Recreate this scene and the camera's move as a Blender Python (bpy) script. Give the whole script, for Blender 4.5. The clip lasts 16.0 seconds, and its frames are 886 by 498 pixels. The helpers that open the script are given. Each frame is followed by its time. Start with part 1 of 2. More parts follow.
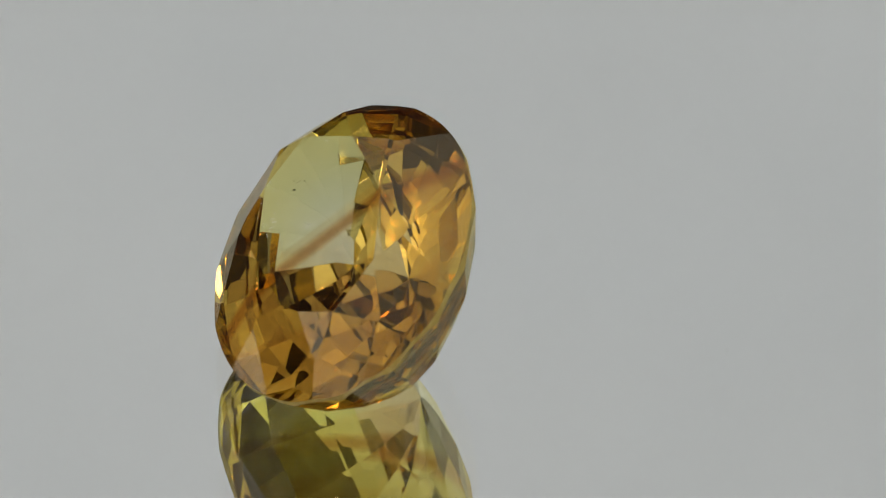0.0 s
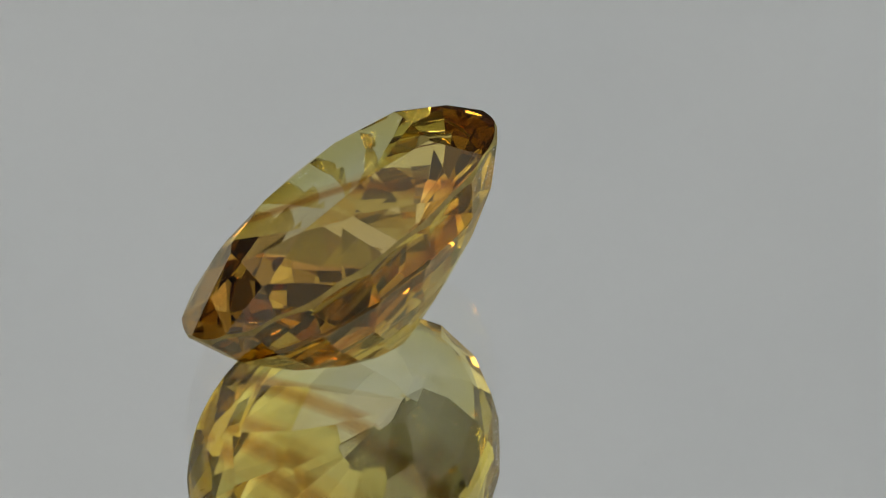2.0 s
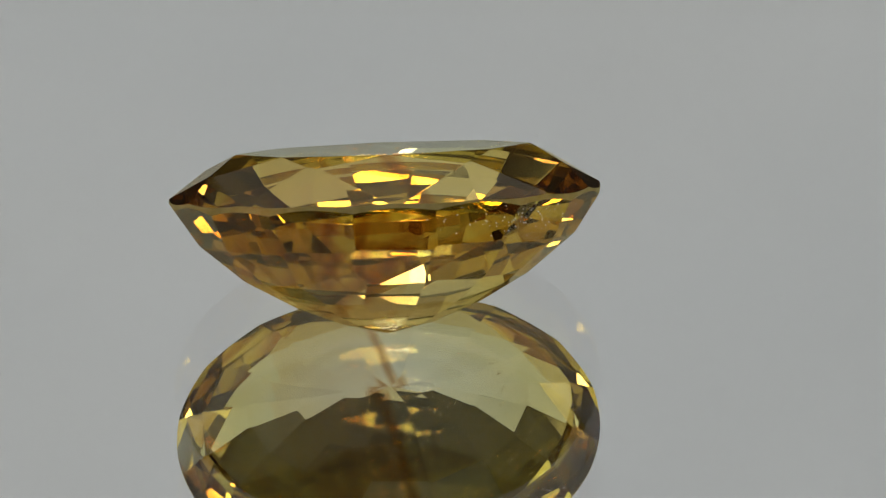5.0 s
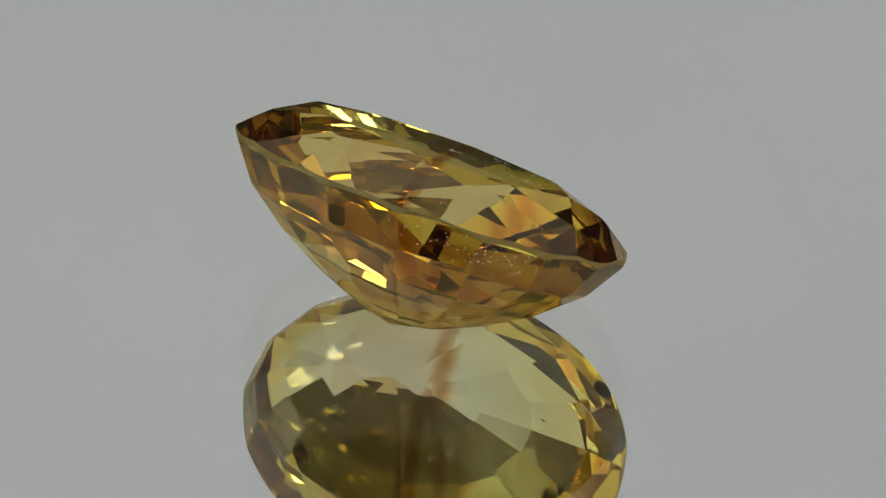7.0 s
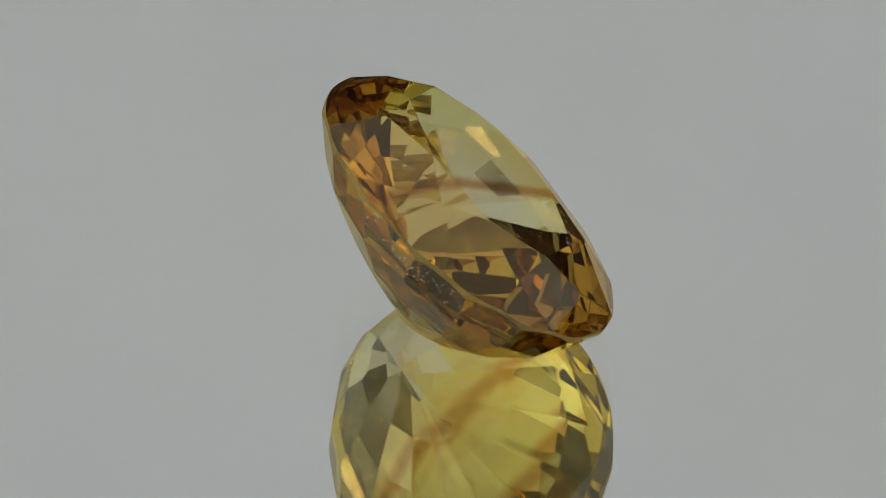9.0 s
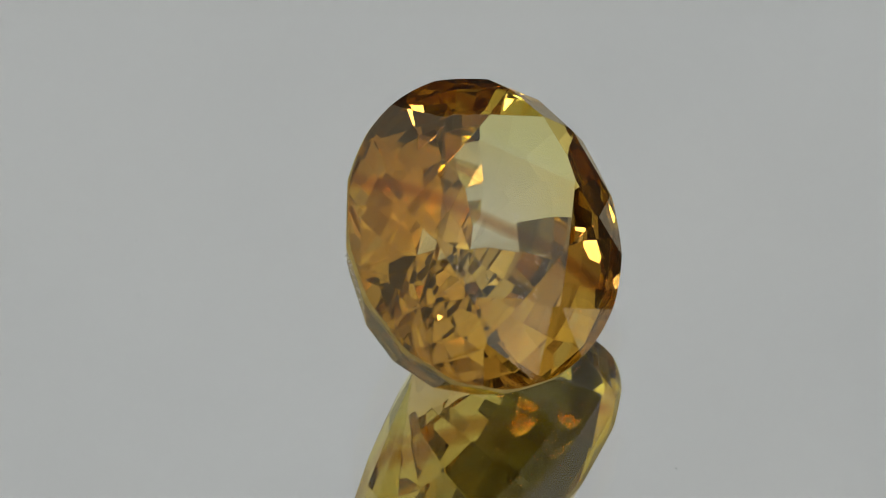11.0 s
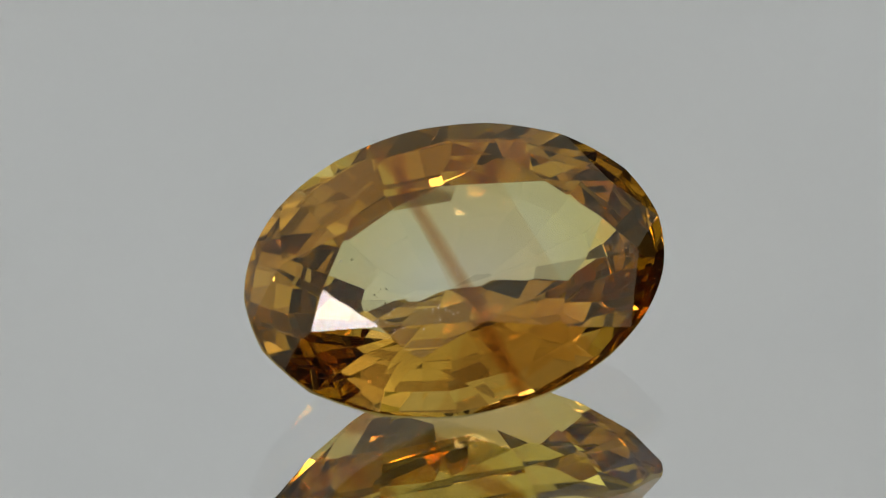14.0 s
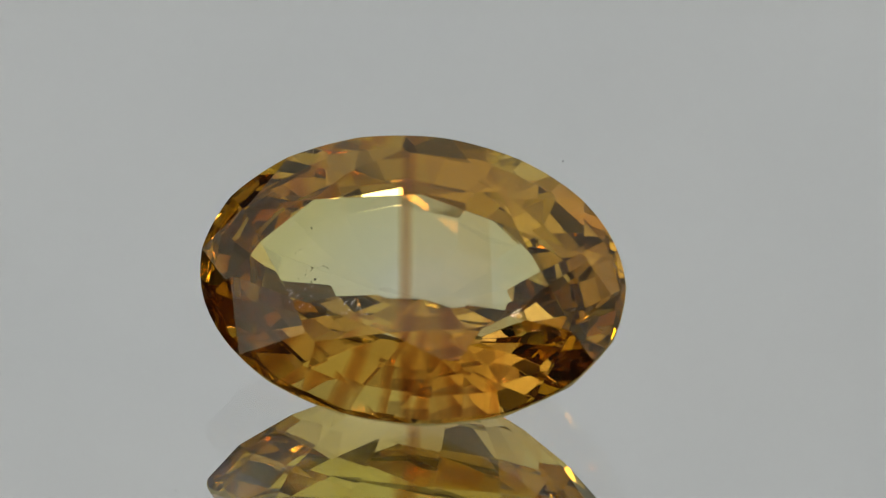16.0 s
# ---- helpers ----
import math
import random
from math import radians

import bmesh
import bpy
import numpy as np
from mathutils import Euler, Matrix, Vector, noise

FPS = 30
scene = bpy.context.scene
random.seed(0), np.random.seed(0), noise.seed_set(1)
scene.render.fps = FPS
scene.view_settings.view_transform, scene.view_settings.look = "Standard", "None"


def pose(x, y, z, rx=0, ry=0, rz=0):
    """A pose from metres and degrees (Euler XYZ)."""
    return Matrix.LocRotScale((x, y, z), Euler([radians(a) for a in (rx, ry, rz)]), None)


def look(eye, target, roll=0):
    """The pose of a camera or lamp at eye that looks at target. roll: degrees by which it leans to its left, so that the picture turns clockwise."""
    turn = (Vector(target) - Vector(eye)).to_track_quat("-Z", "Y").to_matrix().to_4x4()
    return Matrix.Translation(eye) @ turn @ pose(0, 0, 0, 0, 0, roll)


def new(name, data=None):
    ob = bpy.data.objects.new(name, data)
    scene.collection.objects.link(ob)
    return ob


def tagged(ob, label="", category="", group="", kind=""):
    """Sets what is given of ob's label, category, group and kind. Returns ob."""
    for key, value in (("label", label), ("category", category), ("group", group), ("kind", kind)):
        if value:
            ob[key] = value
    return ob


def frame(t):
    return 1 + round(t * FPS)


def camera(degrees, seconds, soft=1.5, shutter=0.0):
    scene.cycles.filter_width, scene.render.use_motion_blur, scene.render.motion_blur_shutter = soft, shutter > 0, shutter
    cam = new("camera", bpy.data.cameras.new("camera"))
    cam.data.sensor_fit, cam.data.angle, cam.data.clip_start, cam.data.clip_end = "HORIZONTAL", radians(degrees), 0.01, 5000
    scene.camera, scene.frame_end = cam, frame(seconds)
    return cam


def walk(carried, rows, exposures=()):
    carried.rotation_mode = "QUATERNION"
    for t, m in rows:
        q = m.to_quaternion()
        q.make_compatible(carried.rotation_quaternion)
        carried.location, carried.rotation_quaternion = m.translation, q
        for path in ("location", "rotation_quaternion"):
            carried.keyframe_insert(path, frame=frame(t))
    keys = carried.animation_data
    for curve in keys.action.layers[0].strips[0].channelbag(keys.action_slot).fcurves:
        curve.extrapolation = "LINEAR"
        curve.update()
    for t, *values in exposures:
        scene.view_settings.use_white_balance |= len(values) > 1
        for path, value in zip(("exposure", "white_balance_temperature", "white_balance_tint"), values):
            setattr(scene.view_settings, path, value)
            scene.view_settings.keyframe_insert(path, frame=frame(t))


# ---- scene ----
MM = 0.001

# ---- camera: a long lens about 27 cm from the stone, standing still ----
FOV, DIST, ELEV, ROLL = 5.088, 256.86, 37.646, -0.695
AIM = (0.802 * MM, 3.323 * MM, 0.0)
SECONDS = 16.0
cam = camera(FOV, SECONDS, soft=1.0)
EYE = (AIM[0], AIM[1] - DIST * MM * math.cos(radians(ELEV)), DIST * MM * math.sin(radians(ELEV)))
cam.data.dof.use_dof = True
cam.data.dof.focus_distance = 0.2555
cam.data.dof.aperture_fstop = 250.0
CAM_POSE = look(EYE, AIM, ROLL)
walk(cam, [(0.0, CAM_POSE), (SECONDS, CAM_POSE)], exposures=[(0.0, 0.05), (1.0, 0.05), (1.6, -0.09), (2.6, -0.15), (9.2, -0.15), (11.4, 0.0), (16.0, 0.0)])

# light crosses the stone many times
scene.cycles.max_bounces = 24
scene.cycles.transmission_bounces = 24
scene.cycles.glossy_bounces = 24
scene.cycles.transparent_max_bounces = 40

# ---- world and lamps ----
world = bpy.data.worlds.new("studio_air")
world.use_nodes = True
scene.world = world
world.node_tree.nodes["Background"].inputs[0].default_value = (0.5, 0.5, 0.52, 1)
world.node_tree.nodes["Background"].inputs[1].default_value = 0.02


def area_lamp(name, eye, target, size_x, size_y, watts, colour):
    data = bpy.data.lights.new(name, "AREA")
    data.shape, data.size, data.size_y, data.energy, data.color = "RECTANGLE", size_x, size_y, watts, colour
    ob = new(name, data)
    ob.matrix_world = look(eye, target)
    return ob


def radiant(size_x, size_y, level):
    """Watts of a panel of that size that shows at that level."""
    return math.pi * size_x * size_y * level


# a softbox just above the lens, and unseen fill panels added on the table round the mirror that shine up into the white
# dome
area_lamp("softbox_lamp", (0.006, -0.327, 0.3235), (0, 0, 0), 0.118, 0.08, radiant(0.118, 0.08, 12.5), (0.97, 0.93, 1.22))
UP_LEVEL = 4.95
for nm, x, y, sx, sy, level in (("back_fill_lamp", 0.06, 0.36, 0.40, 0.16, 0.42), ("side_fill_lamp", 0.47, 0.04, 0.18, 0.44, 0.92),
                                ("side_fill_lamp", -0.47, 0.04, 0.18, 0.44, 1.25), ("front_fill_lamp", 0.0, -0.40, 0.36, 0.12, 0.65)):
    area_lamp(nm, (x, y, -0.001), (x, y + 0.0001, 1.0), sx, sy, radiant(sx, sy, UP_LEVEL * level), (0.975, 1.0, 0.98))


# ---- materials ----
def material(name):
    m = bpy.data.materials.new(name)
    m.use_nodes = True
    nt = m.node_tree
    nt.nodes.clear()
    out = nt.nodes.new("ShaderNodeOutputMaterial")
    return m, nt, out


def node(nt, kind, **values):
    n = nt.nodes.new(kind)
    for key, value in values.items():
        n.inputs[key.replace("_", " ")].default_value = value
    return n


def ramp(nt, source, stops):
    r = nt.nodes.new("ShaderNodeValToRGB")
    el = r.color_ramp.elements
    while len(el) < len(stops):
        el.new(0.5)
    for e, (p, c) in zip(el, stops):
        e.position, e.color = p, (*c, 1)
    nt.links.new(source, r.inputs[0])
    return r


def noise_of(nt, scale, detail=4.0, coords="Object"):
    tc = nt.nodes.new("ShaderNodeTexCoord")
    n = node(nt, "ShaderNodeTexNoise", Scale=scale, Detail=detail)
    nt.links.new(tc.outputs[coords], n.inputs["Vector"])
    return n


def painted(name, low, high, scale, roughness=0.8, bump=0.1):
    m, nt, out = material(name)
    n = noise_of(nt, scale)
    r = ramp(nt, n.outputs["Fac"], [(0.3, low), (0.7, high)])
    b = node(nt, "ShaderNodeBsdfPrincipled", Roughness=roughness)
    nt.links.new(r.outputs[0], b.inputs["Base Color"])
    f = noise_of(nt, scale * 30)
    bp = node(nt, "ShaderNodeBump", Strength=bump, Distance=0.0005)
    nt.links.new(f.outputs["Fac"], bp.inputs["Height"])
    nt.links.new(bp.outputs[0], b.inputs["Normal"])
    nt.links.new(b.outputs[0], out.inputs[0])
    return m


def gem_material(name, heart, rim, gloss_dark, clear, ior=1.77):
    """Zoned crystal: one tint in the heart, another towards the rim, cloudy where they meet; its gloss has the tint of
    the longer way through the stone, and a random step from brown to greenish, facet by facet, that paints in uneven
    light inside the stone."""
    m, nt, out = material(name)
    tc = nt.nodes.new("ShaderNodeTexCoord")
    sc = node(nt, "ShaderNodeVectorMath")
    sc.operation = "MULTIPLY"
    sc.inputs[1].default_value = (1 / (A * MM), 1 / (B * MM), 0)
    nt.links.new(tc.outputs["Object"], sc.inputs[0])
    ln = node(nt, "ShaderNodeVectorMath")
    ln.operation = "LENGTH"
    nt.links.new(sc.outputs[0], ln.inputs[0])
    n = node(nt, "ShaderNodeTexNoise", Scale=230.0, Detail=2.0)
    nt.links.new(tc.outputs["Object"], n.inputs["Vector"])
    mix = node(nt, "ShaderNodeMath")
    mix.operation = "MULTIPLY_ADD"
    mix.inputs[1].default_value = 0.5
    nt.links.new(n.outputs["Fac"], mix.inputs[0])
    nt.links.new(ln.outputs["Value"], mix.inputs[2])
    r = ramp(nt, mix.outputs[0], [(0.45, heart), (1.0, rim)])
    through_it = node(nt, "ShaderNodeBsdfRefraction", IOR=ior, Roughness=0.0)
    nt.links.new(r.outputs[0], through_it.inputs["Color"])
    # random gloss tone per facet: brighter and darker returns put into the colour
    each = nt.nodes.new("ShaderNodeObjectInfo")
    facet_tone = ramp(nt, each.outputs["Random"], [(0.0, gloss_dark), (1.0, clear)])
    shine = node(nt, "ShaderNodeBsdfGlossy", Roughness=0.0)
    nt.links.new(facet_tone.outputs[0], shine.inputs["Color"])
    fresnel = node(nt, "ShaderNodeFresnel", IOR=ior)
    both = node(nt, "ShaderNodeMixShader")
    nt.links.new(fresnel.outputs[0], both.inputs[0])
    nt.links.new(through_it.outputs[0], both.inputs[1])
    nt.links.new(shine.outputs[0], both.inputs[2])
    nt.links.new(both.outputs[0], out.inputs[0])
    return m


def girdle_material(name):
    """Frosted crystal: half ground surface, half rough glass, with fine grinding marks."""
    m, nt, out = material(name)
    n = noise_of(nt, 2500, 3.0)
    r = ramp(nt, n.outputs["Fac"], [(0.3, (0.42, 0.33, 0.10)), (0.7, (0.62, 0.52, 0.20))])
    d = node(nt, "ShaderNodeBsdfDiffuse")
    nt.links.new(r.outputs[0], d.inputs["Color"])
    g = node(nt, "ShaderNodeBsdfGlass", IOR=1.77, Roughness=0.22, Color=(0.94, 0.84, 0.45, 1))
    mix = node(nt, "ShaderNodeMixShader", Fac=0.5)
    nt.links.new(g.outputs[0], mix.inputs[1])
    nt.links.new(d.outputs[0], mix.inputs[2])
    nt.links.new(mix.outputs[0], out.inputs[0])
    return m


def clear_glass(name, colour, ior):
    m, nt, out = material(name)
    g = node(nt, "ShaderNodeBsdfGlass", IOR=ior, Roughness=0.0, Color=(*colour, 1))
    nt.links.new(g.outputs[0], out.inputs[0])
    return m


def silver(name):
    m, nt, out = material(name)
    n = noise_of(nt, 60)
    r = ramp(nt, n.outputs["Fac"], [(0.3, (0.90, 0.91, 0.91)), (0.7, (0.93, 0.93, 0.92))])
    g = node(nt, "ShaderNodeBsdfPrincipled", Roughness=0.0, Metallic=1.0)
    nt.links.new(r.outputs[0], g.inputs["Base Color"])
    nt.links.new(g.outputs[0], out.inputs[0])
    return m


def tint(name, colour):
    m, nt, out = material(name)
    g = node(nt, "ShaderNodeBsdfTransparent", Color=(*colour, 1))
    nt.links.new(g.outputs[0], out.inputs[0])
    return m


A, B = 5.5, 3.843  # half length and half width of the stone, in millimetres
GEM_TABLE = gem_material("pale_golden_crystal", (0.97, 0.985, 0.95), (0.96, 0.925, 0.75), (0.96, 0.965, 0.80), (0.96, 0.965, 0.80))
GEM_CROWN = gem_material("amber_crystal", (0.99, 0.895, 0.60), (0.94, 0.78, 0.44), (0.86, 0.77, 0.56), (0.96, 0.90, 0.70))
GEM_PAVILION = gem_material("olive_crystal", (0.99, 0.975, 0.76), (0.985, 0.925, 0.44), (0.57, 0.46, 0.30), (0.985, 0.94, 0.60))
GIRDLE = girdle_material("bruted_girdle")
GEM_OF = {"table": GEM_TABLE, "crown": GEM_CROWN, "girdle": GIRDLE, "pavilion": GEM_PAVILION}
GLASS = clear_glass("mirror_glass", (0.992, 0.996, 0.995), 1.52)
SILVER = silver("silvering")
BAND = tint("brown_growth_band", (0.955, 0.895, 0.835))
ZONE = tint("pinkish_growth_zone", (0.98, 0.935, 0.88))
FABRIC = painted("tent_fabric", (0.68, 0.68, 0.67), (0.74, 0.74, 0.73), 12.0)
DARK = painted("dark_brown_surround", (0.042, 0.034, 0.027), (0.058, 0.047, 0.038), 2.0)
TABLE = painted("table_laminate", (0.05, 0.05, 0.05), (0.07, 0.07, 0.07), 8.0, 0.95)
GRAIN = painted("mineral_grain", (0.16, 0.12, 0.06), (0.28, 0.22, 0.12), 900.0)
PALE = painted("pale_dust", (0.75, 0.73, 0.68), (0.85, 0.83, 0.78), 900.0)
DUST = painted("dust", (0.03, 0.03, 0.03), (0.08, 0.07, 0.06), 400.0)


# ---- mesh helpers ----
def link_mesh(name, bm, mat, parent=None, label=""):
    me = bpy.data.meshes.new(name)
    bm.to_mesh(me)
    bm.free()
    me.materials.append(mat)
    ob = new(name, me)
    if parent:
        ob.parent = parent
    if label:
        ob["label"] = label
    return ob


part = link_mesh


def disc(radius, z0, z1, bevel, sides=128):
    bm = bmesh.new()
    bmesh.ops.create_cone(bm, cap_ends=True, segments=sides, radius1=radius, radius2=radius, depth=z1 - z0)
    bmesh.ops.translate(bm, verts=bm.verts[:], vec=(0, 0, (z0 + z1) / 2))
    if bevel:
        rim = [e for e in bm.edges if abs(e.verts[0].co.z - e.verts[1].co.z) < 1e-7]
        bmesh.ops.bevel(bm, geom=rim, offset=bevel, segments=2, affect="EDGES")
    return bm


# ---- the setting ----
MIRROR_T = 1.82 * MM
BACK_T = 0.25 * MM
TOP = -(MIRROR_T + BACK_T)
DOME_R, SKIRT_EL = 0.62, 20.0


def dome_sheet(el0, el1, rings, sides=96, first=0, last=96):
    """Part of a round tent between two elevations seen from the stone; each gore of the cloth sags a little."""
    bm = bmesh.new()
    rows = []
    for i in range(rings + 1):
        el = radians(el0 + (el1 - el0) * i / rings)
        row = []
        for k in range(sides):
            a = 2 * math.pi * k / sides
            r = DOME_R * (1 - 0.012 * math.cos(el) * (0.5 - 0.5 * math.cos(a * 12)))
            row.append(bm.verts.new((r * math.cos(el) * math.cos(a), r * math.cos(el) * math.sin(a), r * math.sin(el) + TOP)))
        rows.append(row)
    for a, b in zip(rows, rows[1:]):
        for k in range(first, last):
            bm.faces.new((a[k % sides], a[(k + 1) % sides], b[(k + 1) % sides], b[k % sides]))
    if el1 > 89:
        bm.faces.new(rows[-1])
    bmesh.ops.delete(bm, geom=[v for v in bm.verts if not v.link_faces], context="VERTS")
    bmesh.ops.recalc_face_normals(bm, faces=bm.faces[:])
    bmesh.ops.solidify(bm, geom=bm.faces[:], thickness=-0.002)
    for f in bm.faces:
        f.smooth = True
    return bm


FRONT_EL, BAND_EL = 40.0, 46.0
# tent assumed out of view, laid out by where the stone looks bright
tagged(link_mesh("ceiling", dome_sheet(BAND_EL, 89.5, 18), FABRIC), "white diffusing cloth of the round light tent", "ceiling", kind="structure")
tagged(link_mesh("wall_white", dome_sheet(SKIRT_EL, BAND_EL - 0.2, 9, 96, 84, 156), FABRIC), "white lower cloth of the light tent", "wall", kind="structure")
tagged(link_mesh("wall_front", dome_sheet(FRONT_EL, BAND_EL - 0.2, 2, 96, 60, 84), FABRIC), "white cloth of the tent above the dark front sheet", "wall", kind="structure")
# unseen dark sheets, added in front and behind so that some facets go dark
tagged(link_mesh("wall_dark_front", dome_sheet(0.0, FRONT_EL - 0.2, 10, 96, 60, 84), DARK), "added dark sheet behind the lens, unseen, that darkens the stone's facets", "wall", kind="structure")
tagged(link_mesh("wall_back", dome_sheet(0.0, SKIRT_EL - 0.3, 6, 96, 9, 39), DARK), "added dark brown sheet low behind the stone, unseen, that darkens its facets", "wall", kind="structure")
tagged(link_mesh("wall_west", dome_sheet(0.0, SKIRT_EL - 0.3, 6, 96, 39, 49), FABRIC), "white cloth skirt at the tent's side", "wall", kind="structure")
tagged(link_mesh("wall_east", dome_sheet(0.0, SKIRT_EL - 0.3, 6, 96, 93, 105), FABRIC), "white cloth skirt at the tent's side", "wall", kind="structure")
# below the white strips, added dark sheets keep the stone's ends dark
for nm, first, last in (("wall_southwest", 49, 60), ("wall_southeast", 84, 93)):
    tagged(link_mesh(nm, dome_sheet(14.0, SKIRT_EL - 0.3, 2, 96, first, last), FABRIC), "white cloth of the tent over the added dark sheet", "wall", kind="structure")
    tagged(link_mesh(nm + "_dark_low", dome_sheet(0.0, 13.8, 4, 96, first, last), DARK), "added dark brown sheet low beside the lens, unseen, that darkens the stone's ends", "wall", kind="structure")
tagged(link_mesh("tabletop", disc(0.70, TOP - 0.03, TOP, 0.002), TABLE), "dark laminate tabletop under the mirror", "table", kind="structure")


def baffle_ring(radius, high, thick, sides=128):
    """A low upright ring round the mirror, added out of view, that keeps the panels' direct light from the stone."""
    bm = bmesh.new()
    rows = []
    for k in range(sides):
        a = 2 * math.pi * k / sides
        rows.append([bm.verts.new((r * math.cos(a), r * math.sin(a), z)) for r, z in
                     ((radius, TOP), (radius, TOP + high), (radius + thick, TOP + high), (radius + thick, TOP))])
    for a, b in zip(rows, rows[1:] + rows[:1]):
        for i in range(4):
            bm.faces.new((a[i], b[i], b[(i + 1) % 4], a[(i + 1) % 4]))
    bmesh.ops.recalc_face_normals(bm, faces=bm.faces[:])
    return bm


tagged(link_mesh("wall_baffle", baffle_ring(0.27, 0.03, 0.003), DARK), "added low dark ring round the mirror, unseen, that blocks the panels' light", "wall", kind="structure")


# ---- the turning mirror ----
def glass_body():
    """The glass above the silvering: top and rim; the silvered sheet closes it below."""
    bm = disc(0.08, -MIRROR_T, 0.0, 0.0004)
    bmesh.ops.delete(bm, geom=[f for f in bm.faces if f.normal.z < -0.9 and f.calc_center_median().z < -MIRROR_T * 0.9], context="FACES")
    return bm


def speck(bm, at, size, rng, flat=0.5):
    """One irregular grain at a place."""
    made = bmesh.ops.create_icosphere(bm, subdivisions=1, radius=size)["verts"]
    squash = Matrix.Diagonal((rng.uniform(0.6, 1.5), rng.uniform(0.6, 1.5), flat))
    turn = Matrix.Rotation(rng.uniform(0, 6.28), 3, "Z")
    for v in made:
        v.co = Vector(at) + turn @ (squash @ v.co) * rng.uniform(0.75, 1.2)


def mirror_dust():
    """Grains of dust on the glass: three that catch the eye and a sparse scatter of fine ones."""
    rng = random.Random(5)
    bm = bmesh.new()
    for x, y, size in ((7.978, -1.039, 0.022), (8.001, -0.599, 0.018), (-8.20, 3.10, 0.018), (-8.65, 2.95, 0.013), (6.3, 5.4, 0.010)):
        speck(bm, (x * MM, y * MM, size * 0.4 * MM), size * MM, rng)
    for _ in range(60):
        a, r = rng.uniform(0, 6.28), rng.uniform(6.5, 26)
        size = rng.uniform(0.004, 0.008)
        speck(bm, (r * MM * math.cos(a), r * MM * math.sin(a), size * 0.4 * MM), size * MM, rng)
    return bm


def turning_mirror():
    mirror = tagged(new("mirror"), "round back-silvered glass mirror turning under the gemstone", "mirror")
    part("silver_backing", disc(0.0799, TOP, -MIRROR_T, 0.0), SILVER, mirror, "silvered mirror back")
    part("glass_plate", glass_body(), GLASS, mirror, "clear glass plate")
    tagged(part("dust", mirror_dust(), DUST, mirror, "sparse dark dust grains on the glass"), kind="stuff")
    return mirror


# ---- the gemstone ----
CROWN, TABLE_K, TABLE_KB, STAR_K, STAR_KB = 1.115, 0.684, 0.490, 0.886, 0.656
PAV, PAV_Q, PAV_M = 3.608, 1.464, 0.689
GIRD = 0.058


def on_oval(k, deg, z, kb=None):
    c, s = math.cos(radians(deg)), math.sin(radians(deg))
    return Vector((A * k * c, B * (k if kb is None else kb) * s, z))


def tangent(deg):
    return Vector((-A * math.sin(radians(deg)), B * math.cos(radians(deg)), 0))


def plane(p, u, v):
    n = u.cross(v).normalized()
    return (p, n if n.dot(p) > 0 else -n)


def height_on(pl, p):
    """Height of a plane above the place p."""
    q, n = pl
    return q.z - (n.x * (p.x - q.x) + n.y * (p.y - q.y)) / n.z


def pavilion_at(deg, d):
    s = max(1 - d ** PAV_Q, 0.001)
    return Vector((A * s ** PAV_M * math.cos(radians(deg)), B * s * math.sin(radians(deg)), -GIRD - d * (PAV - GIRD)))


def askew(pl, rng, degrees):
    """The plane turned a little about the point that it passes through, as a cutter's hand leaves it."""
    p, n = pl
    tilt = Vector((rng.uniform(-1, 1), rng.uniform(-1, 1), rng.uniform(-1, 1))) * math.tan(radians(degrees))
    return p, (n + tilt).normalized()


def leaned(pl, degrees):
    """The plane turned to face further down by some degrees."""
    p, n = pl
    down = Vector((0, 0, -1))
    down = (down - n * down.dot(n)).normalized()
    return p, (n + down * math.tan(radians(degrees))).normalized()


# where the cutter's angles stray from the rest, in degrees, by azimuth
STRAY_PAVILION = {45.0: 2.4, 135.0: 2.0, 112.5: -1.8}
STRAY_STEP = {0.0: -2.5}
STRAY_KEEL = {67.5: -3.0}
STRAY_MAIN = {315.0: -1.6}
STRAY_STAR = {202.5: -2.0}


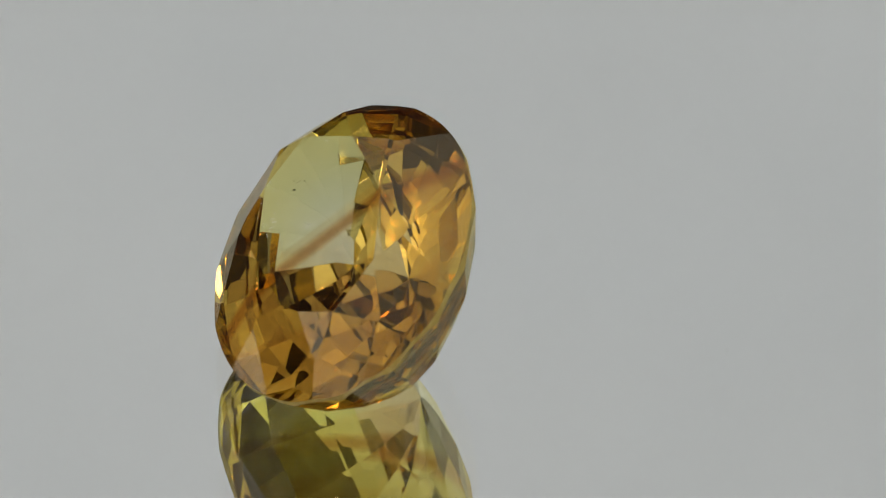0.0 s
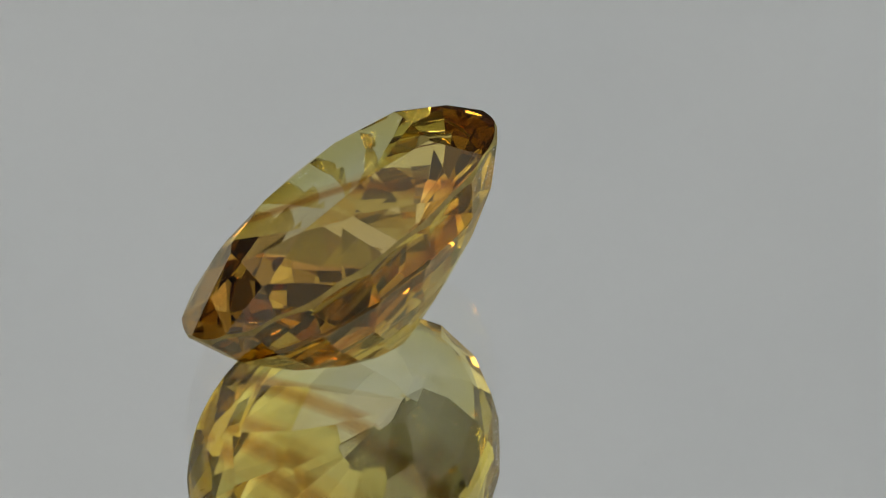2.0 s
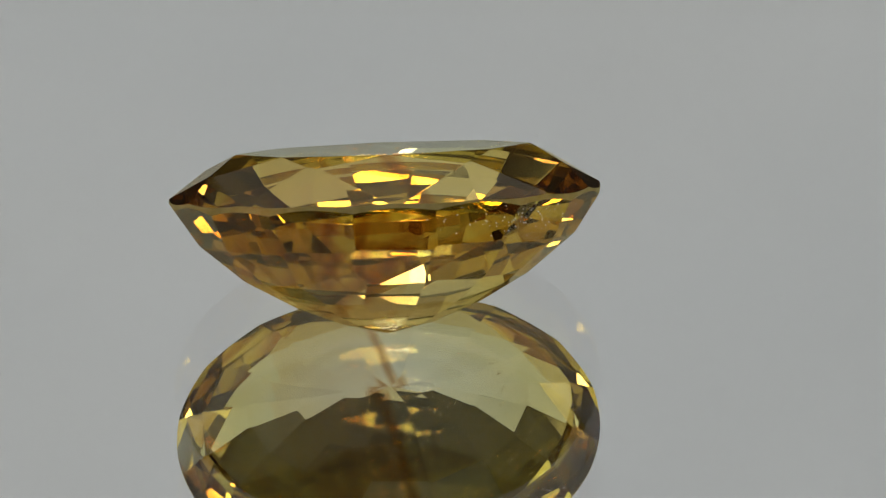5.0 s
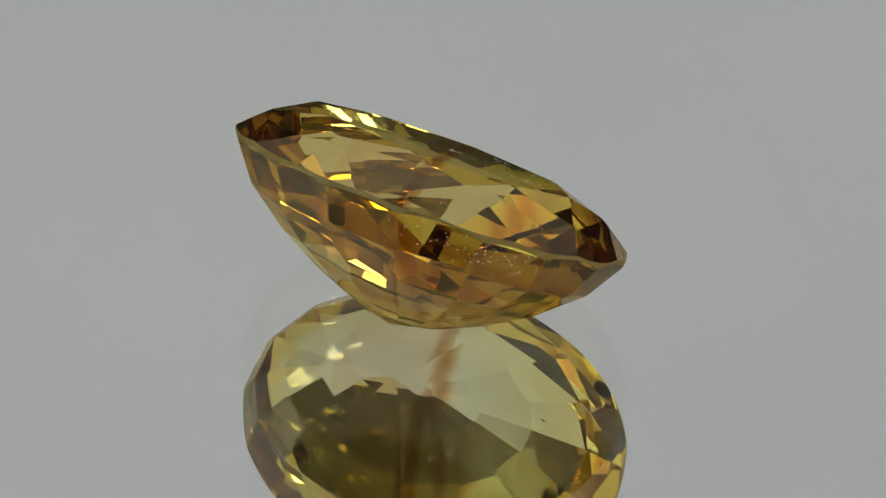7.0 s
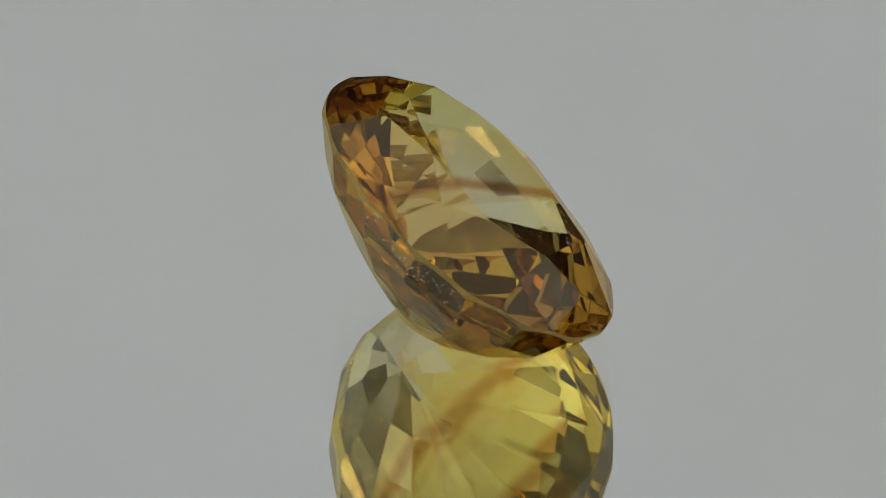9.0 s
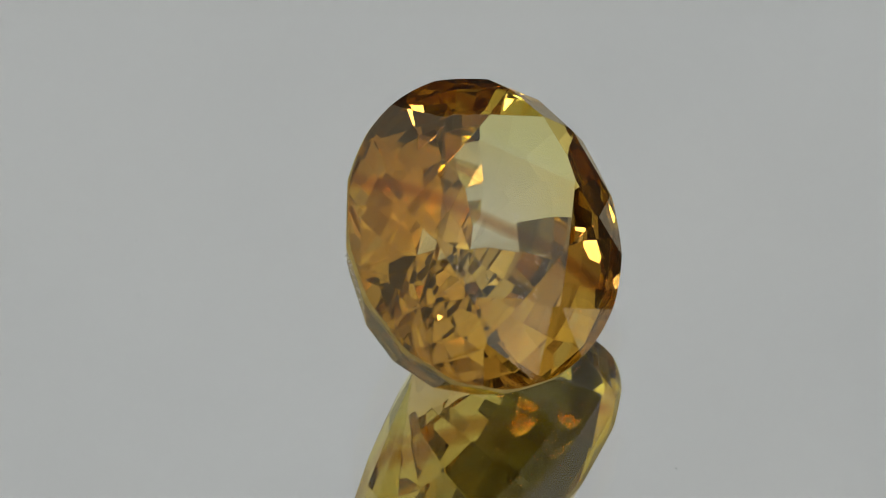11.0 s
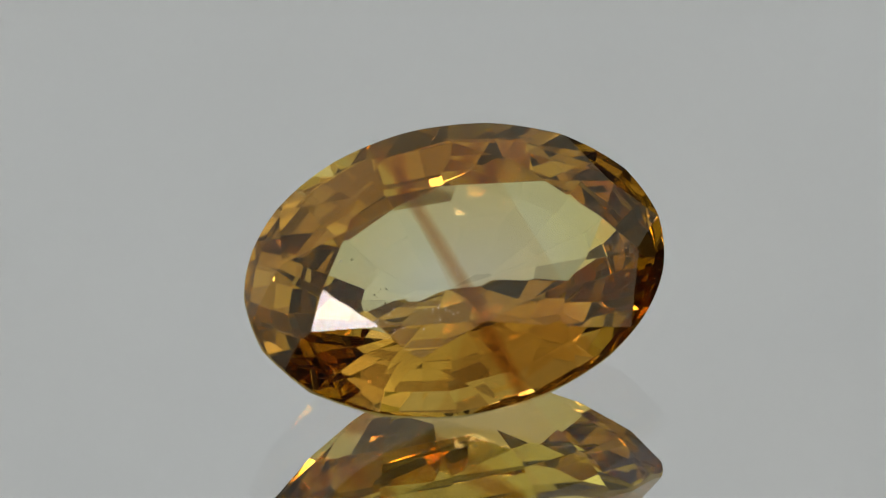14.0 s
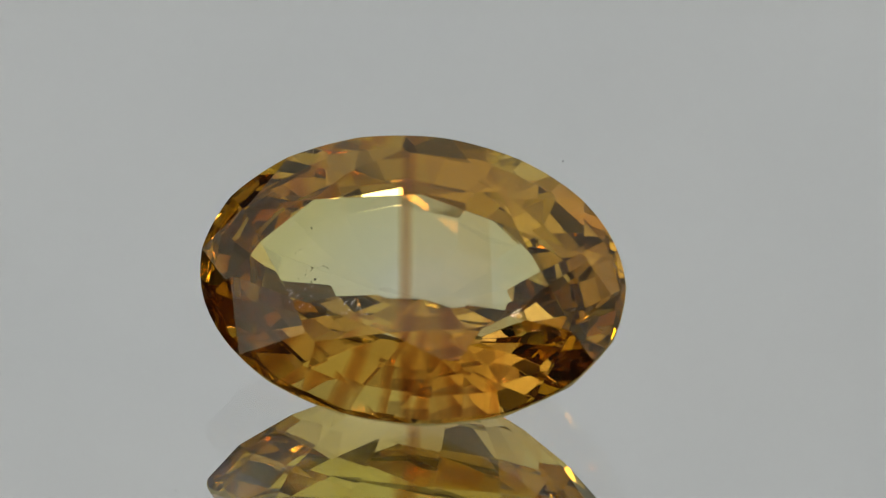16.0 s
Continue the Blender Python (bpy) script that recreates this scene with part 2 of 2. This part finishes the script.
def facet_planes():
    rng = random.Random(11)
    planes = [(Vector((0, 0, CROWN)), Vector((0, 0, 1)))]
    n = 8
    step = 360 / n
    off = 0.0
    mains = []
    for i in range(n):
        d = off + step * i
        t, g = on_oval(TABLE_K, d, CROWN, TABLE_KB), on_oval(1.0, d, GIRD)
        mains.append(leaned(plane(g, tangent(d), t - g), STRAY_MAIN.get(d, 0.0)))
    for i in range(n):
        d, d2, dm = off + step * i, off + step * (i + 1), off + step * (i + 0.5)
        s = on_oval(STAR_K, dm, 0, STAR_KB)
        s.z = min(height_on(mains[i], s), height_on(mains[(i + 1) % n], s))
        t1, t2 = on_oval(TABLE_K, d, CROWN, TABLE_KB), on_oval(TABLE_K, d2, CROWN, TABLE_KB)
        planes.append(leaned(plane(t1, t2 - t1, s - t1), STRAY_STAR.get(dm, 0.0)))
        gm = on_oval(1.0, dm, GIRD)
        for e in (d, d2):
            g = on_oval(1.0, e, GIRD)
            planes.append(askew(plane(gm, g - gm, s - gm), rng, 0.6))
    planes += mains
    for count, shift, d1, d2 in ((16, 0.0, 0.0, 0.33), (16, 0.0, 0.30, 0.60), (16, 0.0, 0.59, 0.80), (16, 0.0, 0.79, 0.93), (8, 0.5, 0.92, 1.0)):
        for i in range(count):
            d = 360 / count * (i + shift)
            p1, p2 = pavilion_at(d, d1), pavilion_at(d, d2)
            pl = askew(plane((p1 + p2) / 2, tangent(d), p2 - p1), rng, 0.0 if d1 == 0 else 0.9 if d1 < 0.5 else 0.6)
            stray = STRAY_PAVILION if d1 == 0 else STRAY_STEP if d1 == 0.30 else STRAY_KEEL if d1 == 0.59 else {}
            planes.append(leaned(pl, stray.get(d, 0.0)))
    return planes


def cut_crystal():
    bm = bmesh.new()
    bmesh.ops.create_cone(bm, cap_ends=True, segments=112, radius1=1.0, radius2=1.0, depth=12.0)
    for v in bm.verts:
        v.co.x *= A
        v.co.y *= B
    for p, n in facet_planes():
        bmesh.ops.bisect_plane(bm, geom=bm.verts[:] + bm.edges[:] + bm.faces[:], dist=1e-5, plane_co=p, plane_no=n, clear_outer=True)
        rim = [e for e in bm.edges if e.is_boundary]
        if rim:
            bmesh.ops.holes_fill(bm, edges=rim, sides=0)
    bmesh.ops.remove_doubles(bm, verts=bm.verts[:], dist=1e-4)
    bmesh.ops.recalc_face_normals(bm, faces=bm.faces[:])
    return bm


def worn(whole):
    """The crystal with its longer facet edges a hair's breadth rounded by wear."""
    bm = whole.copy()
    bm.normal_update()
    edges = [e for e in bm.edges if e.calc_length() > 0.25 and all(abs(f.normal.z) > 0.05 for f in e.link_faces)]
    bmesh.ops.bevel(bm, geom=edges, offset=0.0055, segments=1, affect="EDGES", clamp_overlap=False)
    bmesh.ops.recalc_face_normals(bm, faces=bm.faces[:])
    bm.normal_update()
    return bm


def slice_of(bm, p, n, thick, shrink, z0, z1):
    """A slab of the crystal about the plane (p, n), drawn in from the facets."""
    b = bm.copy()
    up = Vector((0, 0, 1))
    for co, no in ((p + n * thick / 2, n), (p - n * thick / 2, -n), (up * z1, up), (up * z0, -up)):
        bmesh.ops.bisect_plane(b, geom=b.verts[:] + b.edges[:] + b.faces[:], dist=1e-5, plane_co=co, plane_no=no, clear_outer=True)
        rim = [e for e in b.edges if e.is_boundary]
        if rim:
            bmesh.ops.holes_fill(b, edges=rim, sides=0)
    for v in b.verts:
        v.co = p + (v.co - p) * shrink
    return b


def inclusions(gem):
    """Tiny mineral grains inside the crystal near one end, and pale dust lying on one flank of the pavilion."""
    rng = random.Random(9)
    bm = bmesh.new()
    for _ in range(26):
        at = Vector((rng.gauss(-2.6, 0.35), rng.gauss(-0.4, 0.45), rng.gauss(0.25, 0.12)))
        speck(bm, at * MM, rng.uniform(0.012, 0.028) * MM, rng, 0.8)
    for x, y, z in ((0.35, -0.9, -0.6), (-0.5, 0.6, -0.9), (1.4, -1.5, 0.1)):
        speck(bm, Vector((x, y, z)) * MM, 0.016 * MM, rng, 0.6)
    tagged(part("inclusion", bm, GRAIN, gem, "tiny dark grains inside the crystal"), kind="stuff")
    bm = bmesh.new()
    for _ in range(70):
        deg, d = rng.gauss(127, 10), min(max(rng.gauss(0.13, 0.06), 0.02), 0.27)
        p1, p2 = pavilion_at(round(deg / 22.5) * 22.5, 0.0), pavilion_at(round(deg / 22.5) * 22.5, 0.33)
        p = p1.lerp(p2, d / 0.33) + tangent(round(deg / 22.5) * 22.5) * radians(deg - round(deg / 22.5) * 22.5)
        n = plane(p1, tangent(round(deg / 22.5) * 22.5), p2 - p1)[1]
        speck(bm, (p + n * 0.012) * MM, rng.uniform(0.010, 0.022) * MM, rng, 0.8)
    tagged(part("pale_dust", bm, PALE, gem, "pale dust grains on the pavilion"), kind="stuff")
    # hairline scratches and fine dust on the table
    bm = bmesh.new()
    for cx, cy, spread, count in ((-0.26, -0.31, 0.10, 5), (-1.0, -1.25, 0.30, 16), (-2.3, -1.2, 0.22, 12), (-2.6, 0.2, 0.35, 8)):
        for _ in range(count):
            x, y, turn = rng.gauss(cx, spread), rng.gauss(cy, spread), rng.gauss(0.9, 0.7)
            long, wide = (rng.uniform(0.03, 0.15), 0.010) if rng.random() < 0.45 else (0.024, 0.020)
            mark = bmesh.ops.create_cube(bm, size=1.0)["verts"]
            m = Matrix.Translation(Vector((x, y, CROWN + 0.004)) * MM) @ Matrix.Rotation(turn, 4, "Z") @ Matrix.Diagonal((long * MM, wide * MM, 0.004 * MM, 1))
            bmesh.ops.transform(bm, matrix=m, verts=mark)
    tagged(part("scratch", bm, PALE, gem, "fine pale scratches and dust on the table facet"), kind="stuff")


GEM_TURN = (Matrix.Rotation(radians(-84.31), 3, "Z") @ Matrix.Rotation(radians(-1.247), 3, "Y") @ Matrix.Rotation(radians(32.007), 3, "X"))


def gemstone():
    whole = cut_crystal()
    low = min((GEM_TURN @ v.co).z for v in whole.verts)
    gem = tagged(new("gemstone"), "oval faceted golden-brown gemstone with greenish heart, leaning on its pavilion", "gemstone")
    skin = worn(whole)
    groups = {"table": [], "crown": [], "girdle": [], "pavilion": []}
    facets = {"crown": [], "pavilion": []}
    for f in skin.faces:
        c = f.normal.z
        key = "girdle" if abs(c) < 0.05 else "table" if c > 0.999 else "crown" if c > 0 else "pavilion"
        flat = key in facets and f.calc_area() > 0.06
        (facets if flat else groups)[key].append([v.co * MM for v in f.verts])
    labels = {"girdle": "thin frosted golden girdle", "table": "large flat pale table facet", "crown": "amber faceted crown with fine worn edges",
              "pavilion": "olive-gold faceted pavilion with fine worn edges"}
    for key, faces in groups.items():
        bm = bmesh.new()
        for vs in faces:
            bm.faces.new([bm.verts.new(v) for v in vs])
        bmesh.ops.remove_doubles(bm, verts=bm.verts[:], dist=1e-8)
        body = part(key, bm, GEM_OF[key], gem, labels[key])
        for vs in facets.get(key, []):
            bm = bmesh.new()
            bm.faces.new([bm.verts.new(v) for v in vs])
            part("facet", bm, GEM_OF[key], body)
    for nm, at, thick, z0, z1, mat, lab in (("colour_band", -0.12, 0.10, -0.60, -0.30, BAND, "dark brown growth streak inside the crystal"),
                                            ("colour_band", -0.12, 0.21, -0.68, -0.22, BAND, "dark brown growth streak inside the crystal"),
                                            ("colour_band", -0.12, 0.34, -0.76, -0.14, BAND, "dark brown growth streak inside the crystal"),
                                            ("colour_zone", 1.0, 1.9, -9, 9, ZONE, "pinkish brown growth zone inside the crystal")):
        slab = slice_of(whole, Vector((at, 0, 0)), Vector((1, 0.22, 0.0)).normalized(), thick, 0.975 - 0.02 * min(thick, 1.0), z0, z1)
        bmesh.ops.scale(slab, vec=(MM, MM, MM), verts=slab.verts[:])
        part(nm, slab, mat, gem, lab)
    inclusions(gem)
    skin.free()
    whole.free()
    return gem, -low * MM


mirror = turning_mirror()
gem, GEM_LIFT = gemstone()
SPIN = -18.251
GEM_AT = Vector((-1.735 * MM, -0.704 * MM, GEM_LIFT))


def motions():
    rows, gem_rows = [], []
    for i in range(33):
        t = SECONDS * i / 32
        turn = Matrix.Rotation(radians(SPIN * t), 4, "Z")
        rows.append((t, turn))
        gem_rows.append((t, turn @ Matrix.Translation(GEM_AT) @ GEM_TURN.to_4x4()))
    walk(mirror, rows)
    walk(gem, gem_rows)


motions()
